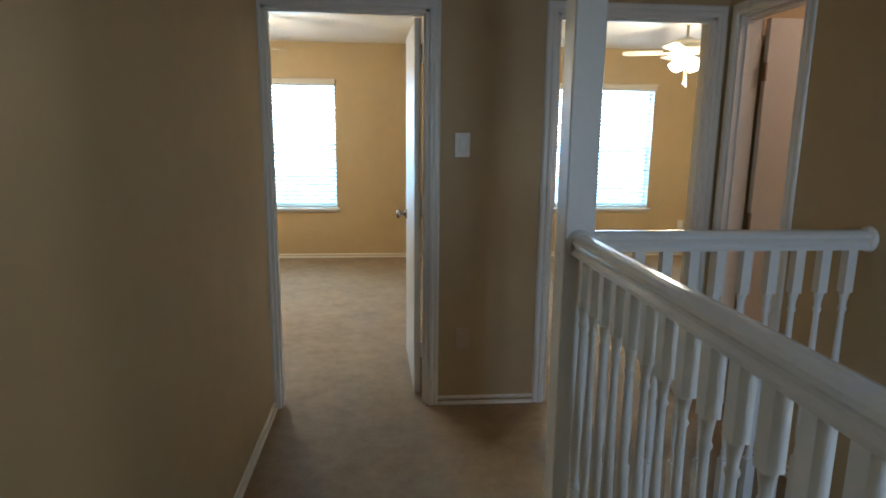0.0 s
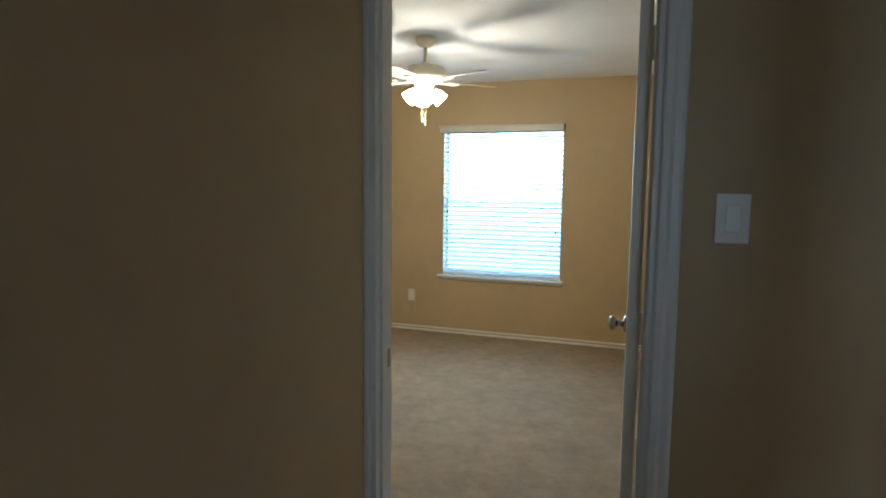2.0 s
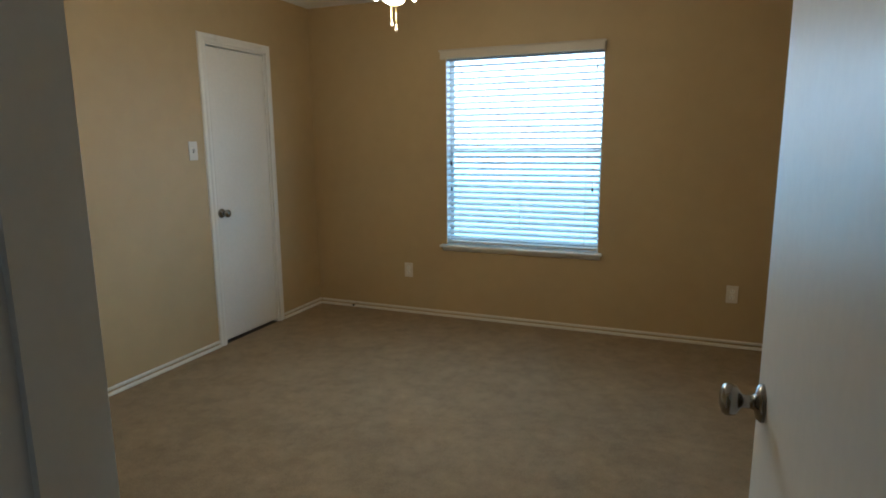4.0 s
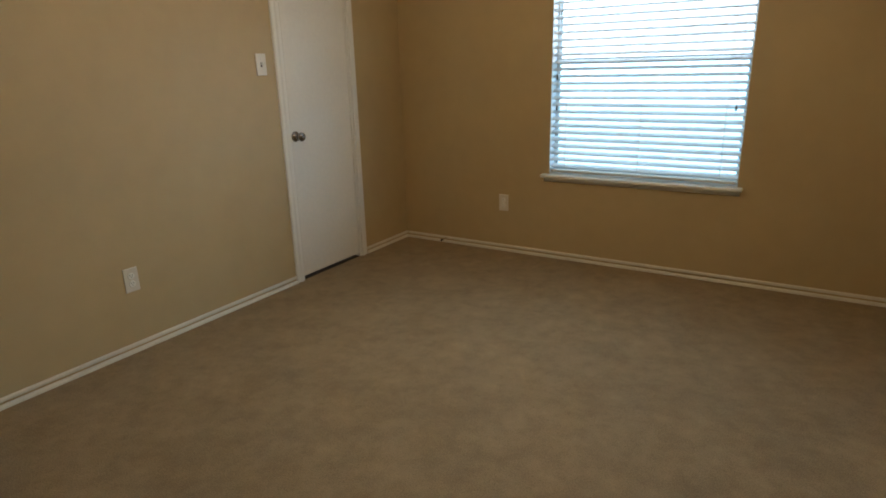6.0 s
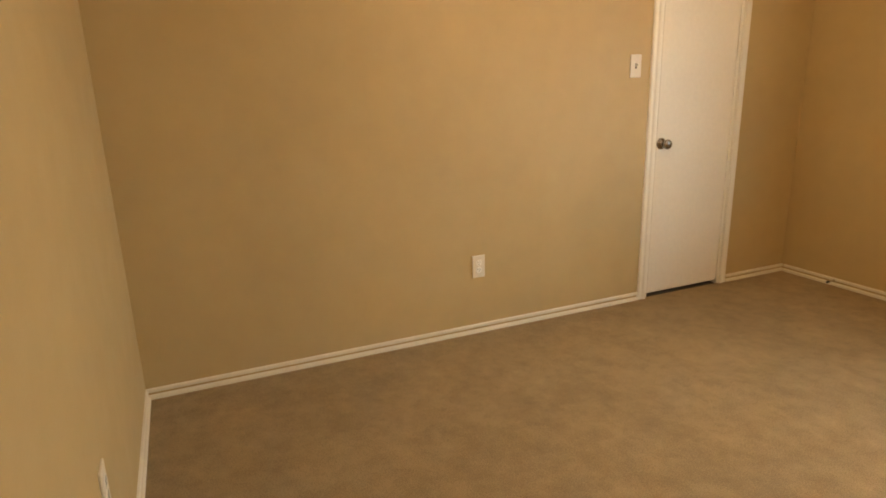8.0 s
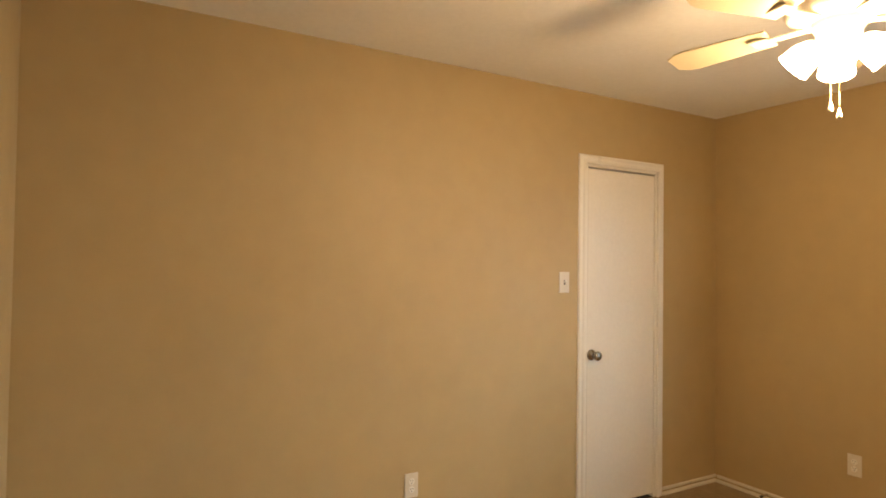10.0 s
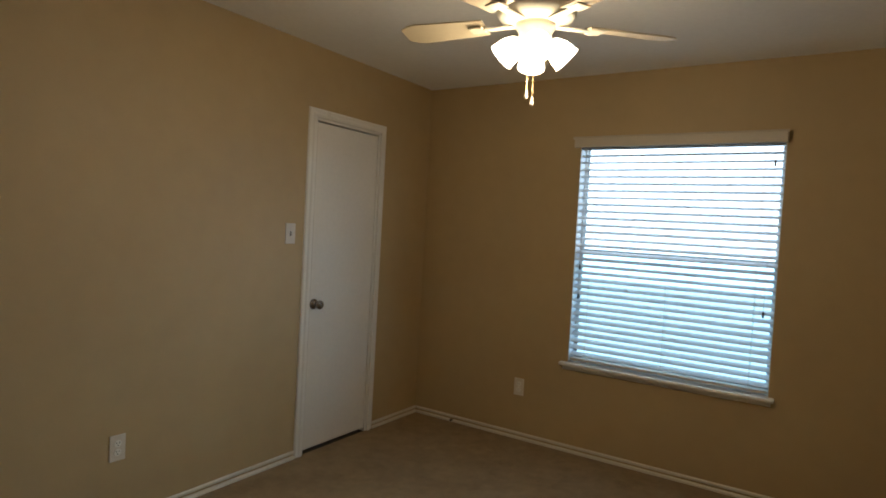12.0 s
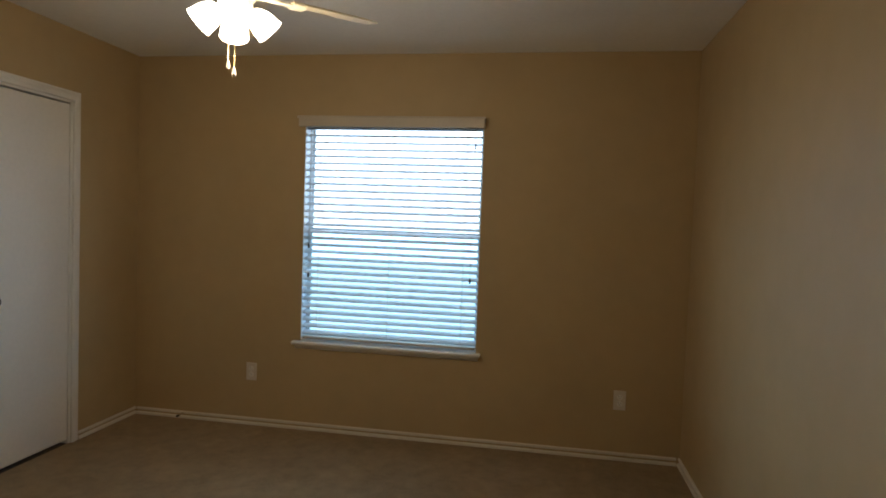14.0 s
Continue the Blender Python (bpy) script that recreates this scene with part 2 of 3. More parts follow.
wall_y("wall_closet", -1.6, 0, -0.85, -0.75, [], "dark back wall of the shut closet", mat=DARK)
wall_x("wall_closet_side", -0.75, -0.12, -1.7, -1.6, [], "dark side wall of the shut closet", mat=DARK)
wall_x("wall_closet_end", -0.75, -0.12, -0.1, 0, [], "dark end wall of the shut closet", mat=DARK)
structure("ceiling_closet", block(bmesh.new(), -0.75, -0.12, -1.6, -0.1, 2.2, 2.25), DARK, "dark ceiling of the shut closet", "ceiling")
structure("floor_closet", block(bmesh.new(), -0.75, -0.12, -1.6, -0.1, -0.05, -0.004), DARK, "dark floor of the shut closet", "floor")
structure("ground", block(bmesh.new(), -400, 400, 0.5, 800, -3.4, -3.2), LAWN, "dry lawn outside, far below the windows", "ground")



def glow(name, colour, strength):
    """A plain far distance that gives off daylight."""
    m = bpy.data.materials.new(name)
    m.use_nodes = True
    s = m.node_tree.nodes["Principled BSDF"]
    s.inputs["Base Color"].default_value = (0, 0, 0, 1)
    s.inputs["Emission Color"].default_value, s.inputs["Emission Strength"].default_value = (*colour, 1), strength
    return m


structure("backdrop_sky", block(bmesh.new(), -60, 70, 60, 60.2, 1.0, 60), glow("bright_overcast", (0.93, 0.97, 1.0), 2.4), "bright white sky beyond the windows", "sky")
# Emission stands in for daylit ground and brightens the gaps between the lower slats.
structure("backdrop_distance", block(bmesh.new(), -60, 70, 59.9, 60.1, -3.2, 1.0), glow("glowing_distance", (0.82, 0.95, 1.0), 2.9), "plain glowing backdrop below the sky, added to brighten the lower window", "backdrop")

# ---- baseboards ----
SHOE = [(0, 0), (0.016, 0), (0.016, 0.017), (0.013, 0.022), (0.009, 0.0245), (0, 0.025)]
CAP = [(0, 0.037), (0.008, 0.0375), (0.010, 0.042), (0.010, 0.049), (0.007, 0.054), (0, 0.055)]


def baseboard(start, end, out, label="white painted baseboard with a shoe moulding"):
    base = thing("baseboard", label, "baseboard")
    base["kind"] = "structure"
    for name, rows in (("shoe_moulding", SHOE), ("base_cap", CAP)):
        part(name, sweep(bmesh.new(), rows, (*start, 0), (*end, 0), (*out, 0)), SKIRT, base)


CW = 0.057
baseboard((0, E_IN), (0, CLOSET[0] - CW), (1, 0))
baseboard((0, CLOSET[1] + CW), (0, 0), (1, 0))
baseboard((0.021, 0), (R1 - 0.021, 0), (0, -1))
baseboard((R1, 0), (R1, E_IN), (-1, 0))
baseboard((0.021, E_IN), (DOOR1[0] - CW, E_IN), (0, 1))
baseboard((DOOR1[1] + CW, E_IN), (R1 - 0.021, E_IN), (0, 1))
baseboard((P2, 0), (P2, E_IN), (1, 0))
baseboard((P2 + 0.021, 0), (R2, 0), (0, -1))
baseboard((R2, 0), (R2, E_IN), (-1, 0))
baseboard((DOOR1[1] + CW, E_OUT), (DOOR2[0] - CW, E_OUT), (0, -1))
baseboard((HALL_W, SOUTH), (HALL_W, E_OUT - 0.018), (1, 0))
baseboard((HALL_E, RAIL_Y + 0.05), (HALL_E, DOOR3[0] - CW), (-1, 0))

# ---- door frames ----
CASING = [(0, 0), (0.012, 0), (0.016, 0.006), (0.016, 0.020), (0.011, 0.030), (0.011, 0.046), (0.007, 0.054), (0, CW)]


def casing_x(bm, a, b, top, y, out):
    """Casing round an opening in a wall along x, on the side that out points to."""
    for x, s in ((a, -1), (b, 1)):
        ends = [[bm.verts.new((x + s * h, y + out * d, z)) for d, h in CASING] for z in (0.0, 1.0)]
        for (d, h), v in zip(CASING, ends[1]):
            v.co.z = top + h
        k = len(CASING)
        fs = [bm.faces.new((ends[0][i], ends[0][(i + 1) % k], ends[1][(i + 1) % k], ends[1][i])) for i in range(k)]
        fs += [bm.faces.new(ends[0]), bm.faces.new(ends[1])]
    ends = [[bm.verts.new((x + s * h, y + out * d, top + h)) for d, h in CASING] for x, s in ((a, -1), (b, 1))]
    k = len(CASING)
    for i in range(k):
        bm.faces.new((ends[0][i], ends[0][(i + 1) % k], ends[1][(i + 1) % k], ends[1][i]))
    bmesh.ops.recalc_face_normals(bm, faces=bm.faces[:])
    return bm


def frame_of_door(name, a, b, y0, y1, label, m=None, top=2.052, sides=(-1, 1), stop=0.5):
    """Jambs, stop and casings of an opening from x = a to b through a wall from y0 to y1; m turns it into place."""
    top_t = thing(name, label, "door frame")
    top_t["kind"] = "structure"
    if m is not None:
        top_t.matrix_basis = m
    for x0, x1 in ((a - 0.001, a + 0.017), (b - 0.017, b + 0.001)):
        part("jamb", block(bmesh.new(), x0, x1, y0 - 0.001, y1 + 0.001, 0, top), TRIM, top_t)
    part("head_jamb", block(bmesh.new(), a - 0.001, b + 0.001, y0 - 0.001, y1 + 0.001, top - 0.013, top + 0.004), TRIM, top_t)
    ys = y0 + (y1 - y0) * stop
    bm = bmesh.new()
    block(bm, a + 0.017, a + 0.026, ys - 0.017, ys + 0.017, 0, top - 0.024)
    block(bm, b - 0.026, b - 0.017, ys - 0.017, ys + 0.017, 0, top - 0.024)
    block(bm, a + 0.017, b - 0.017, ys - 0.017, ys + 0.017, top - 0.024, top - 0.013)
    part("door_stop_strip", bm, TRIM, top_t)
    for s in sides:
        part("casing", casing_x(bmesh.new(), a, b, top, y0 if s < 0 else y1, s), TRIM, top_t)
    return top_t


def knob_shape():
    bm = bmesh.new()
    lathe(bm, [(0.0325, 0), (0.0325, 0.004), (0.028, 0.010), (0.014, 0.013), (0.0115, 0.018), (0.0115, 0.032), (0.016, 0.036), (0.0245, 0.041),
               (0.0275, 0.049), (0.0275, 0.056), (0.024, 0.063), (0.012, 0.067), (0.002, 0.068)], 28)
    return bm


def door_leaf(name, width, label, m, height=2.022, knob_z=0.94, hinge_side=1, hinge_zs=(0.28, 1.03, 1.78), knobs=(-1, 1), inset=0.062, gap=0.022, hinge_paint=None):
    """A flush leaf, hinged at its own x = 0, that runs to x = -width; its faces look along y."""
    leaf = thing(name, label, "door", m=m)
    bm = bmesh.new()
    soft_block(bm, -width, 0, -0.0175, 0.0175, gap, 0.012 + height, 0.002, 1)
    part("slab", bm, DOOR, leaf)
    for s in knobs:
        b = knob_shape()
        bmesh.ops.transform(b, matrix=pose(-width + inset, s * 0.0175, knob_z, -90 * s), verts=b.verts)
        part("knob", b, NICKEL, leaf, "satin nickel round door knob")
    part("latch_plate", block(bmesh.new(), -width - 0.0015, -width + 0.001, -0.0125, 0.0125, knob_z - 0.028, knob_z + 0.028), NICKEL, leaf, "metal latch plate")
    for z in hinge_zs:
        b = bmesh.new()
        lathe(b, [(0.006, -0.045), (0.0065, -0.044), (0.0065, 0.044), (0.006, 0.045)], 12, pose(0.004, hinge_side * 0.0215, z))
        block(b, -0.004, 0.0025, -0.014, 0.020, z - 0.044, z + 0.044)
        part("hinge", b, hinge_paint or BRASS, leaf, "painted butt hinge" if hinge_paint else "dull metal butt hinge")
    return leaf


frame_of_door("door_frame_1", *DOOR1, E_OUT, E_IN, "white painted bedroom door frame with moulded casing", stop=0.4)
frame_of_door("door_frame_2", *DOOR2, E_OUT, E_IN, "white painted frame of the second bedroom door", stop=0.4)
frame_of_door("door_frame_3", 0, DOOR3[1] - DOOR3[0], 0, 0.115, "white painted bathroom door frame", m=pose(HALL_E, DOOR3[1], 0, 0, 0, -90), stop=0.4)
frame_of_door("closet_door_frame", 0, CLOSET[1] - CLOSET[0], 0, 0.12, "white painted closet door frame", m=pose(0, CLOSET[0], 0, 0, 0, 90), top=2.04, sides=(-1,), stop=0.6)

door_leaf("closet_door", CLOSET[1] - CLOSET[0] - 0.041, "shut white flush closet door with a nickel knob",
          pose(-0.020, CLOSET[1] - 0.0195, 0, 0, 0, 90), height=2.005, knobs=(-1,), hinge_side=-1, inset=0.033, knob_z=0.925, gap=0.032, hinge_paint=TRIM)
door_leaf("bedroom_door", 0.716, "open white flush bedroom door with a nickel knob", pose(DOOR1[1] - 0.050, E_IN + 0.012, 0, 0, 0, -88.2), hinge_side=1, knob_z=0.955, hinge_zs=(0.28, 1.09, 1.86), hinge_paint=TRIM)
door_leaf("bathroom_door", 0.46, "open white flush bathroom door lit by warm light", pose(HALL_E + 0.137, DOOR3[1] - 0.026, 0, 0, 0, 180), hinge_side=1, knobs=())

bm = bmesh.new()
block(bm, DOOR1[0] + 0.0165, DOOR1[0] + 0.0185, E_IN - 0.040, E_IN - 0.012, 0.905, 0.965)
b = part("strike_plate", bm, BRASS)
tagged(b, "small metal strike plate on the door jamb", "strike plate")


# Added near-black strip: puts the shade of the gap under the closet door into colour.
bm = bmesh.new()
soft_block(bm, -0.062, -0.004, CLOSET[0] + 0.020, CLOSET[1] - 0.020, 0.0, 0.0125, 0.004, 1)
b = part("threshold", bm, RUBBER)
tagged(b, "dark strip added for the shade in the gap under the closet door", "threshold", kind="structure")


# ---- windows and blinds ----
def window(name, a, b, label):
    """The window and its sill in the opening from x = a to b."""
    win = thing(name, label, "window")
    win["kind"] = "structure"
    lo, hi, mid = W_LO, W_HI, 1.325
    bm = bmesh.new()
    for x0, x1 in ((a, a + 0.012), (b - 0.012, b)):
        block(bm, x0, x1, 0.085, 0.138, lo, hi)
    block(bm, a + 0.012, b - 0.012, 0.085, 0.138, hi - 0.018, hi)
    block(bm, a + 0.012, b - 0.012, 0.085, 0.138, lo, lo + 0.018)
    part("window_frame", bm, VINYL, win)
    for y, z0, z1 in ((0.118, mid - 0.02, hi - 0.018), (0.100, lo + 0.018, mid + 0.02)):
        bm = bmesh.new()
        for x0, x1 in ((a + 0.012, a + 0.024), (b - 0.024, b - 0.012)):
            block(bm, x0, x1, y - 0.009, y + 0.009, z0, z1)
        block(bm, a + 0.024, b - 0.024, y - 0.009, y + 0.009, z1 - 0.032, z1)
        block(bm, a + 0.024, b - 0.024, y - 0.009, y + 0.009, z0, z0 + 0.032)
        sash = part("sash", bm, VINYL, win)
        pane = part("pane", block(bmesh.new(), a + 0.023, b - 0.023, y - 0.002, y + 0.002, z0 + 0.031, z1 - 0.031), GLASS, sash)
        pane.visible_shadow = False
    part("insect_screen", block(bmesh.new(), a + 0.013, b - 0.013, 0.134, 0.1345, lo + 0.019, mid), SCREEN, win, "fine grey insect screen")
    bm = bmesh.new()
    block(bm, a, a + 0.003, 0.001, 0.085, lo, hi)
    block(bm, b - 0.003, b, 0.001, 0.085, lo, hi)
    part("side_lining", bm, VINYL, win)
    bm = bmesh.new()
    soft_block(bm, a - 0.045, b + 0.03, -0.052, 0.0, lo - 0.022, lo, 0.006, 2)
    block(bm, a + 0.001, b - 0.001, -0.004, 0.085, lo - 0.022, lo - 0.002)
    sweep(bm, [(0, 0), (0.008, 0), (0.016, 0.010), (0.016, 0.020), (0.020, 0.030), (0, 0.030)], (a - 0.03, 0, lo - 0.052), (b + 0.015, 0, lo - 0.052), (0, -1, 0))
    part("window_sill", bm, TRIM, win)
    return win


SLATS, TILT = 31, 21


def slat_mesh(length):
    """One crowned slat, 53 mm deep."""
    bm = bmesh.new()
    rows = [(-0.0265, 0.0), (-0.0095, 0.0026), (0.0095, 0.0026), (0.0265, 0.0)]
    ends = []
    for x in (-length / 2, length / 2):
        ends.append([bm.verts.new((x, y, z)) for y, z in rows] + [bm.verts.new((x, y, z - 0.0028)) for y, z in rows[::-1]])
    for k in range(8):
        j = (k + 1) % 8
        bm.faces.new((ends[0][k], ends[0][j], ends[1][j], ends[1][k]))
    bm.faces.new(ends[0]), bm.faces.new(ends[1][::-1])
    bmesh.ops.recalc_face_normals(bm, faces=bm.faces[:])
    return mesh_of(bm, "slat", SLAT)


def blinds(a, b, label):
    bl = thing("window_blinds", label, "blinds", "blinds at the windows")
    yc = 0.036
    bm = bmesh.new()
    soft_block(bm, a - 0.028, b + 0.006, -0.052, -0.036, 1.992, 2.055, 0.004, 2)
    sweep(bm, [(0, 0), (0.009, 0), (0.009, 0.006), (0.004, 0.014), (0, 0.016)], (a - 0.034, -0.052, 2.044), (b + 0.010, -0.052, 2.044), (0, -1, 0))
    block(bm, a - 0.028, a - 0.016, -0.0365, -0.001, 1.994, 2.053)
    block(bm, b - 0.006, b + 0.006, -0.0365, -0.001, 1.994, 2.053)
    part("valance", bm, VALANCE, bl, "cream moulded valance")
    part("head_rail", block(bmesh.new(), a + 0.008, b - 0.008, yc - 0.026, yc + 0.026, W_HI - 0.045, W_HI - 0.002), VALANCE, bl)
    me = slat_mesh(b - a - 0.008)
    z = W_LO + 0.055
    for k in range(SLATS):
        ob = new("slat", me)
        ob.parent = bl
        ob.matrix_basis = pose((a + b) / 2 + random.uniform(-0.0015, 0.0015), yc, z + k * (1.992 - z) / (SLATS - 1), TILT + random.uniform(-1.5, 1.5), random.uniform(-0.1, 0.1))
    bm = bmesh.new()
    soft_block(bm, a + 0.008, b - 0.008, yc - 0.025, yc + 0.025, W_LO + 0.010, W_LO + 0.028, 0.004, 2)
    part("bottom_rail", bm, VALANCE, bl)
    for f in (0.09, 0.5, 0.91):
        x = a + (b - a) * f
        bm = bmesh.new()
        for y in (yc - 0.027, yc + 0.027):
            block(bm, x - 0.0012, x + 0.0012, y - 0.0008, y + 0.0008, W_LO + 0.02, W_HI - 0.045)
        part("ladder_cord", bm, CORD, bl)
    for x, zt in ((a + 0.040, 1.228), (a + 0.042, 1.036), (b - 0.055, 1.048), (b - 0.050, 1.885)):
        bm = bmesh.new()
        lathe(bm, [(0.0012, 0), (0.0012, 1.94 - zt)], 6, pose(x, yc - 0.034, zt))
        cord = part("lift_cord", bm, CORD, bl)
        bm = bmesh.new()
        lathe(bm, [(0.002, 0.017), (0.0045, 0.010), (0.0062, -0.010), (0.006, -0.017), (0.002, -0.018)], 12, pose(x, yc - 0.034, zt))
        part("tassel", bm, TASSEL, cord, "dark cord tassel")
    return bl


window("window_1", *WIN1, "white single-hung window with a painted sill")
window("window_2", *WIN2, "white single-hung window of the second bedroom")
blinds(*WIN1, "white horizontal slat blinds, let down with the slats open")
blinds(*WIN2, "white horizontal slat blinds, let down, second bedroom")


# ---- ceiling fans ----
def ceiling_fan(m, label, phase):
    fan = thing("ceiling_fan", label, "ceiling fan", "bedroom ceiling fans", m)
    bm = bmesh.new()
    lathe(bm, [(0.066, 0), (0.066, -0.012), (0.058, -0.040), (0.040, -0.060), (0.020, -0.066)], 32)
    part("canopy", bm, FAN, fan)
    part("down_rod", lathe(bmesh.new(), [(0.0125, -0.06), (0.0125, -0.19)], 16), FAN, fan)
    bm = bmesh.new()
    lathe(bm, [(0.030, -0.165), (0.045, -0.180), (0.110, -0.190), (0.136, -0.205), (0.140, -0.225), (0.140, -0.255), (0.128, -0.275), (0.085, -0.288), (0.070, -0.290)], 40)
    part("motor_housing", bm, FAN, fan)
    bm = bmesh.new()
    lathe(bm, [(0.070, -0.289), (0.066, -0.310), (0.058, -0.322), (0.058, -0.352), (0.050, -0.366), (0.020, -0.372)], 32)
    part("switch_housing", bm, FAN, fan)
    for k in range(5):
        turn = pose(0, 0, 0, 0, 0, 72 * k + phase)
        b = bmesh.new()
        n, outline = 10, []
        for i in range(n + 1):
            f = i / n
            w = 0.048 + 0.020 * f - (0.03 * max(0, f - 0.86) / 0.14) ** 1 * (1 if f > 0.86 else 0)
            outline.append((0.19 + 0.335 * f, w))
        pts = [(x, w) for x, w in outline] + [(x, -w) for x, w in outline[::-1]]
        top = [b.verts.new((x, y, 0.003)) for x, y in pts]
        low = [b.verts.new((x, y, -0.003)) for x, y in pts]
        b.faces.new(top), b.faces.new(low[::-1])
        for i in range(len(pts)):
            j = (i + 1) % len(pts)
            b.faces.new((top[i], low[i], low[j], top[j]))
        bmesh.ops.recalc_face_normals(b, faces=b.faces[:])
        bmesh.ops.transform(b, matrix=turn @ pose(0, 0, -0.283, 12), verts=b.verts)
        blade = part("blade", b, BLADE, fan)
        b = bmesh.new()
        soft_block(b, 0.08, 0.205, -0.014, 0.014, -0.295, -0.287, 0.003, 1)
        soft_block(b, 0.195, 0.25, -0.030, 0.030, -0.2945, -0.2885, 0.002, 1)
        bmesh.ops.transform(b, matrix=turn, verts=b.verts)
        part("blade_bracket", b, FAN, blade)
    for k in range(4):
        turn = pose(0, 0, 0, 0, 0, 90 * k + 30)
        b = bmesh.new()
        lathe(b, [(0.011, 0), (0.011, 0.03), (0.024, 0.032), (0.026, 0.05), (0.022, 0.052)], 16, turn @ pose(0.034, 0, -0.328, 0, 134))
        arm = part("lamp_arm", b, FAN, fan)
        b = bmesh.new()
        lathe(b, [(0.021, 0.040), (0.031, 0.052), (0.042, 0.074), (0.047, 0.096), (0.048, 0.112), (0.051, 0.126), (0.049, 0.127), (0.010, 0.110)], 24,
              turn @ pose(0.026, 0, -0.322, 0, 134))
        part("glass_shade", b, GLOBE, arm, "lit frosted glass tulip shade")
    for x, y, z in ((-0.014, -0.018, -0.546), (0.010, -0.018, -0.572)):
        b = bmesh.new()
        lathe(b, [(0.0016, z + 0.02), (0.0016, -0.36)], 8, pose(x, y, 0))
        chain = part("pull_chain", b, CHAIN, fan, "thin beaded pull chain")
        b = bmesh.new()
        lathe(b, [(0.0022, z + 0.024), (0.004, z + 0.016), (0.0068, z + 0.002), (0.0070, z - 0.004), (0.003, z - 0.008)], 14, pose(x, y, 0))
        part("pull", b, FAN, chain, "cream pull knob")
    return fan


ceiling_fan(pose(*FAN1, CEIL), "white five-blade ceiling fan with lit glass shades", 44)
ceiling_fan(pose(*FAN2, CEIL), "white five-blade ceiling fan, second bedroom, lamps lit", 12)

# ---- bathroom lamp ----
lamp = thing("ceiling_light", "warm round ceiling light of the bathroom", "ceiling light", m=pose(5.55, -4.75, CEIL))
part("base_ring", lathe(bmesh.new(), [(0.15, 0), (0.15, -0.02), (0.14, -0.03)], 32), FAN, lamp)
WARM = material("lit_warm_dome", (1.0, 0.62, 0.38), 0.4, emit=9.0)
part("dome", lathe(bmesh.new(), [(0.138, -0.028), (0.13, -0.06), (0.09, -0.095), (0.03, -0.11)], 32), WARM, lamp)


# ---- wall plates ----
def plate_base(bm, w=0.072, h=0.118):
    soft_block(bm, -w / 2, w / 2, -0.006, 0.0, -h / 2, h / 2, 0.0025, 2)
    return bm


def screw(parent, z):
    part("screw", lathe(bmesh.new(), [(0.003, 0), (0.003, 0.0012), (0.0015, 0.0016)], 10, pose(0, -0.006, z, 90)), PLATE, parent)


def outlet(m, label):
    """A duplex outlet that looks along its own -y."""
    o = thing("wall_outlet", label, "outlet", "wall outlets", m)
    part("plate", plate_base(bmesh.new()), PLATE, o)
    for z in (-0.0195, 0.0195):
        b = bmesh.new()
        lathe(b, [(0.0165, 0), (0.0165, 0.0018), (0.0155, 0.0024)], 20, pose(0, -0.006, z, 90))
        face = part("socket", b, ROCKER, o)
        b = bmesh.new()
        for x, h in ((-0.0065, 0.008), (0.0065, 0.007)):
            block(b, x - 0.0012, x + 0.0012, -0.0087, -0.0083, z + 0.001, z + 0.001 + h)
        lathe(b, [(0.0024, 0.0022), (0.0024, 0.0027)], 10, pose(0, -0.006, z - 0.007, 90))
        part("slots", b, SLOT, face)
    screw(o, 0)
    return o


def toggle_switch(m, label):
    s = thing("light_switch", label, "light switch", "light switches", m)
    part("plate", plate_base(bmesh.new()), PLATE, s)
    part("collar", block(bmesh.new(), -0.0055, 0.0055, -0.0068, -0.005, -0.0125, 0.0125), SLOT, s)
    b = bmesh.new()
    soft_block(b, -0.0045, 0.0045, -0.020, 0.0, -0.005, 0.005, 0.0015, 1)
    bmesh.ops.transform(b, matrix=pose(0, -0.004, 0.001, -28), verts=b.verts)
    part("toggle", b, ROCKER, s)
    for z in (-0.03, 0.03):
        screw(s, z)
    return s


toggle_switch(pose(0, -1.345, 1.349, 0, 0, 90), "white toggle switch beside the closet door")
outlet(pose(0, -2.299, 0.371, 0, 0, 90), "white duplex outlet on the closet wall")
outlet(pose(0.863, 0, 0.367), "white duplex outlet beside the window")
outlet(pose(3.247, 0, 0.374), "white duplex outlet near the far corner")
outlet(pose(6.56, 0, 0.39), "white duplex outlet in the second bedroom")
outlet(pose(1.222, E_IN, 0.390, 0, 0, 180), "white duplex outlet on the entry wall")

sw = thing("light_switch", "white rocker switch between the two bedroom doors", "light switch", "light switches", pose(3.335, E_OUT, 1.407))
part("plate", plate_base(bmesh.new(), 0.078, 0.122), PLATE, sw)
b = bmesh.new()
soft_block(b, -0.0165, 0.0165, -0.004, 0.004, -0.033, 0.033, 0.0015, 1)
bmesh.ops.transform(b, matrix=pose(0, -0.006, 0, 4), verts=b.verts)
part("rocker", b, ROCKER, sw)
blank = thing("blank_plate", "blank cover plate painted over in wall colour", "cover plate", m=pose(3.351, E_OUT, 0.381))
part("plate", plate_base(bmesh.new(), 0.075, 0.12), PAINTED, blank)
screw(blank, 0.03), screw(blank, -0.03)

stop = thing("door_stop", "small metal door stop with a dark tip on the baseboard", "door stop", m=pose(0.37, -0.0105, 0.04, 90))
part("spring", lathe(bmesh.new(), [(0.009, 0), (0.009, 0.004), (0.005, 0.006), (0.005, 0.050)], 14), BRASS, stop)
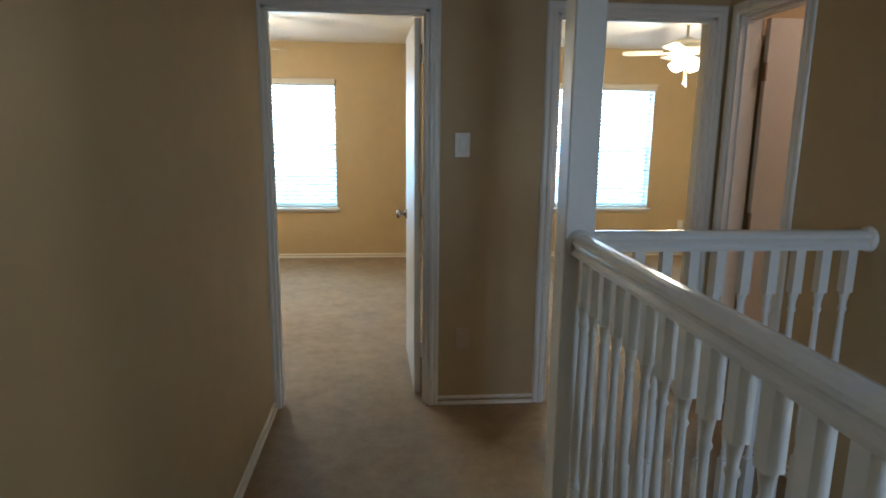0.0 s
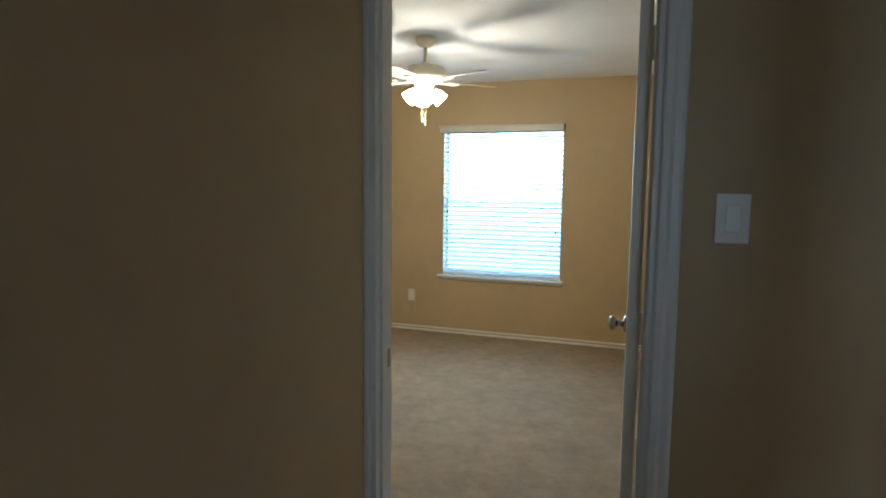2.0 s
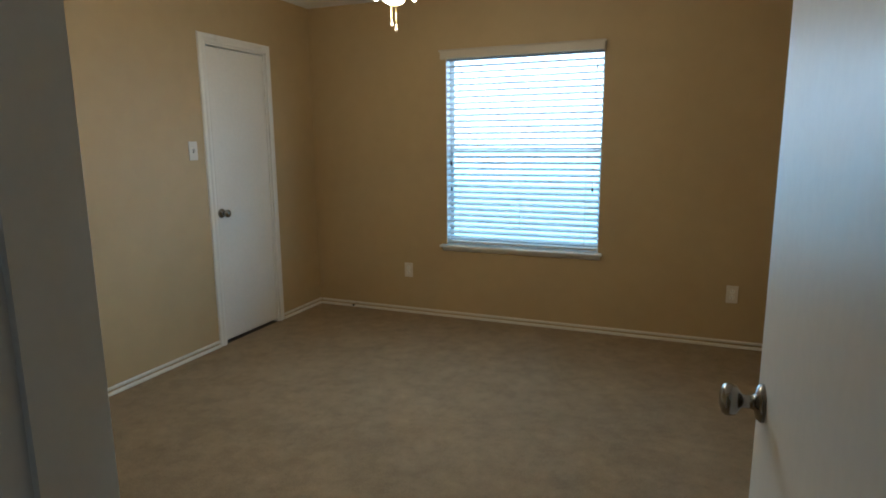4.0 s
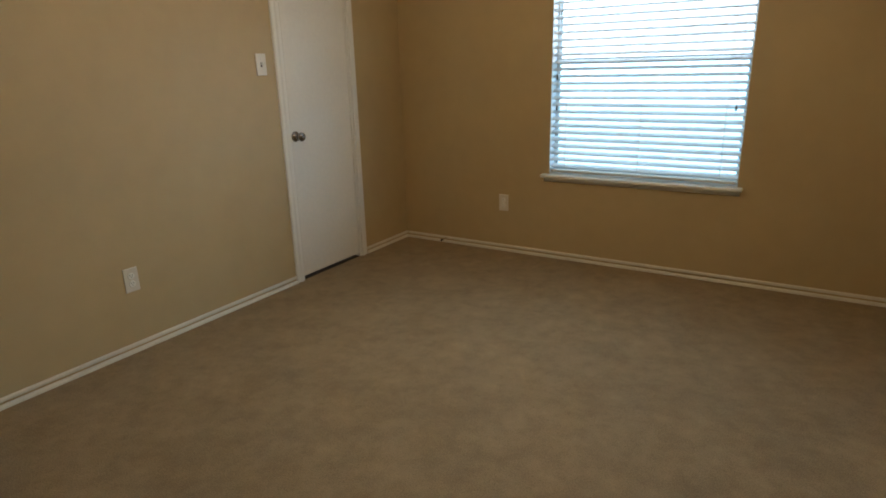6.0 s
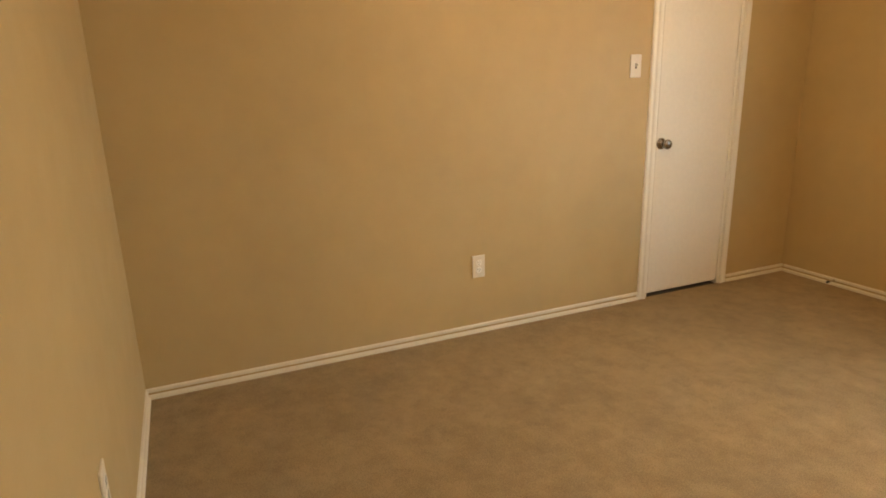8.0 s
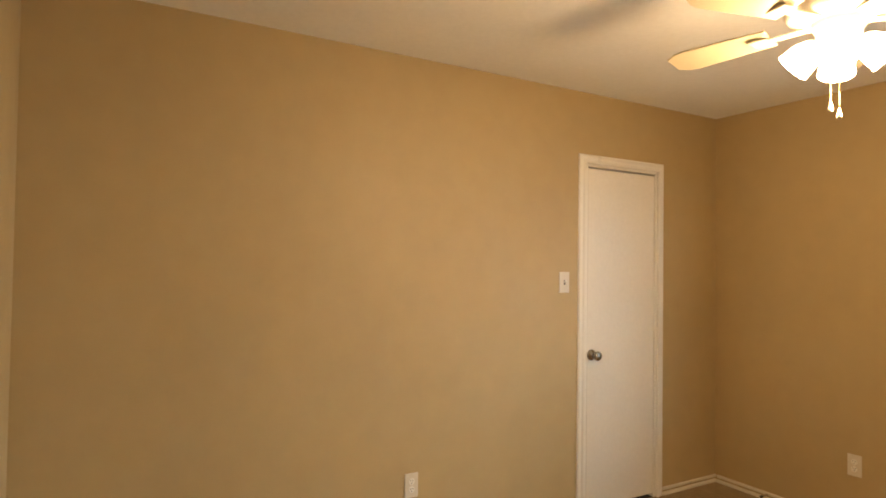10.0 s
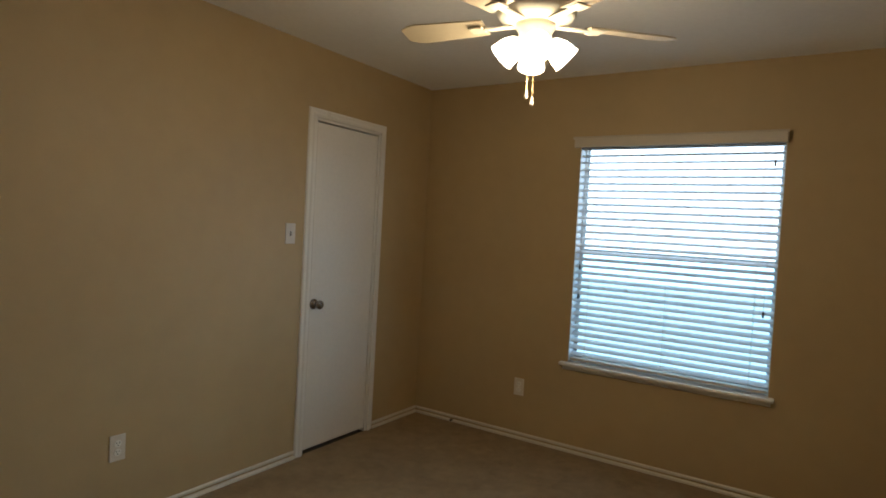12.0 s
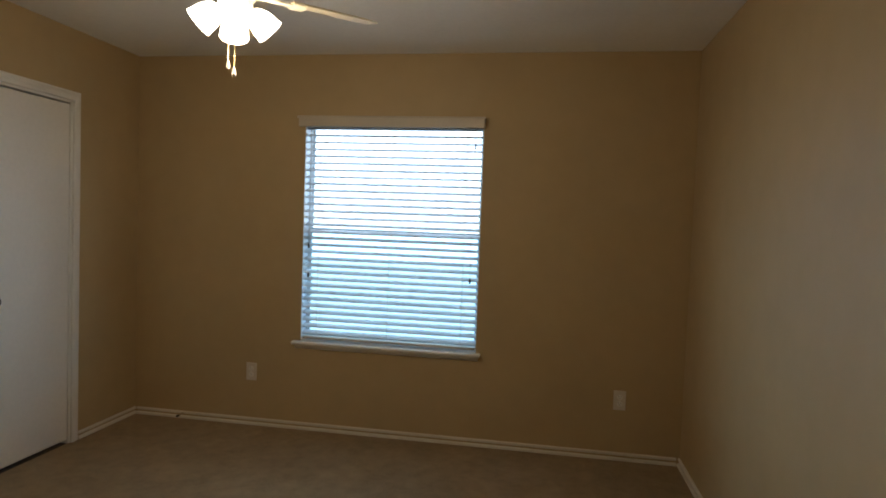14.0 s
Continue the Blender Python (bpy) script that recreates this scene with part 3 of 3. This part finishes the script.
part("tip", lathe(bmesh.new(), [(0.0075, 0.050), (0.008, 0.056), (0.0075, 0.066), (0.004, 0.068)], 14), RUBBER, stop)


# ---- stair balustrade ----
def baluster_mesh():
    """Square ends and a turned middle, standing on z = 0."""
    bm = bmesh.new()
    s = 0.0175
    block(bm, -s, s, -s, s, 0.0, 0.22)
    block(bm, -s, s, -s, s, 0.875, RAIL_Z - 0.095)
    lathe(bm, [(0.0165, 0.219), (0.017, 0.230), (0.011, 0.238), (0.0155, 0.248), (0.012, 0.262), (0.0175, 0.32), (0.0185, 0.38), (0.0165, 0.48), (0.0125, 0.62),
               (0.0105, 0.74), (0.0105, 0.800), (0.0155, 0.812), (0.0110, 0.824), (0.0130, 0.845), (0.0165, 0.868), (0.017, 0.877)], 14)
    return mesh_of(bm, "baluster", TRIM)


HANDRAIL = [(-0.030, 0), (0.030, 0), (0.030, 0.012), (0.022, 0.022), (0.026, 0.034), (0.033, 0.044), (0.032, 0.056), (0.022, 0.066), (0.008, 0.070),
            (-0.008, 0.070), (-0.022, 0.066), (-0.032, 0.056), (-0.033, 0.044), (-0.026, 0.034), (-0.022, 0.022), (-0.030, 0.012)]
balustrade = thing("stair_balustrade", "white painted balustrade with turned balusters round the stairwell", "balustrade")
bal = baluster_mesh()
ZR = RAIL_Z - 0.070
for start, end, out in (((RAIL_X, RAIL_Y - 0.05), (RAIL_X, SOUTH), (1, 0)), ((RAIL_X + 0.05, RAIL_Y), (HALL_E - 0.012, RAIL_Y), (0, 1))):
    rail = part("handrail", sweep(bmesh.new(), HANDRAIL, (*start, ZR), (*end, ZR), (*out, 0)), RAIL, balustrade)
    part("shoe_rail", sweep(bmesh.new(), [(-0.035, 0), (0.035, 0), (0.035, 0.020), (0.026, 0.032), (-0.026, 0.032), (-0.035, 0.020)], (*start, 0), (*end, 0), (*out, 0)), TRIM, balustrade)
    a, b = Vector(start), Vector(end)
    n = int((b - a).length / 0.098)
    for k in range(n):
        p = a + (b - a) * ((k + 0.85) / (n + 0.4))
        ob = new("baluster", bal)
        ob.parent = balustrade
        ob.matrix_basis = pose(p.x, p.y, 0.032, 0, 0, random.uniform(-2, 2))
rosette = [(0.047, 0), (0.047, 0.006), (0.040, 0.012), (0.036, 0.018), (0.028, 0.020)]
part("rosette", lathe(bmesh.new(), rosette, 28, pose(HALL_E, RAIL_Y, ZR + 0.036, 0, -90)), TRIM, balustrade, "round white wall rosette")
part("rosette", lathe(bmesh.new(), rosette, 28, pose(RAIL_X, RAIL_Y - 0.058, ZR + 0.036, 90)), TRIM, balustrade, "round white post rosette")
bm = bmesh.new()
soft_block(bm, RAIL_X - 0.052, RAIL_X + 0.052, RAIL_Y - 0.058, RAIL_Y + 0.058, 0, CEIL, 0.006, 2)
part("corner_post", bm, TRIM, balustrade, "full-height square white post")
bm = bmesh.new()
block(bm, RAIL_X + 0.040, RAIL_X + 0.052, SOUTH, RAIL_Y - 0.052, -0.26, -0.001)
block(bm, RAIL_X + 0.052, HALL_E, RAIL_Y - 0.052, RAIL_Y - 0.040, -0.26, -0.001)
structure("trim_stairwell", bm, TRIM, "white fascia board round the stairwell opening", "trim")
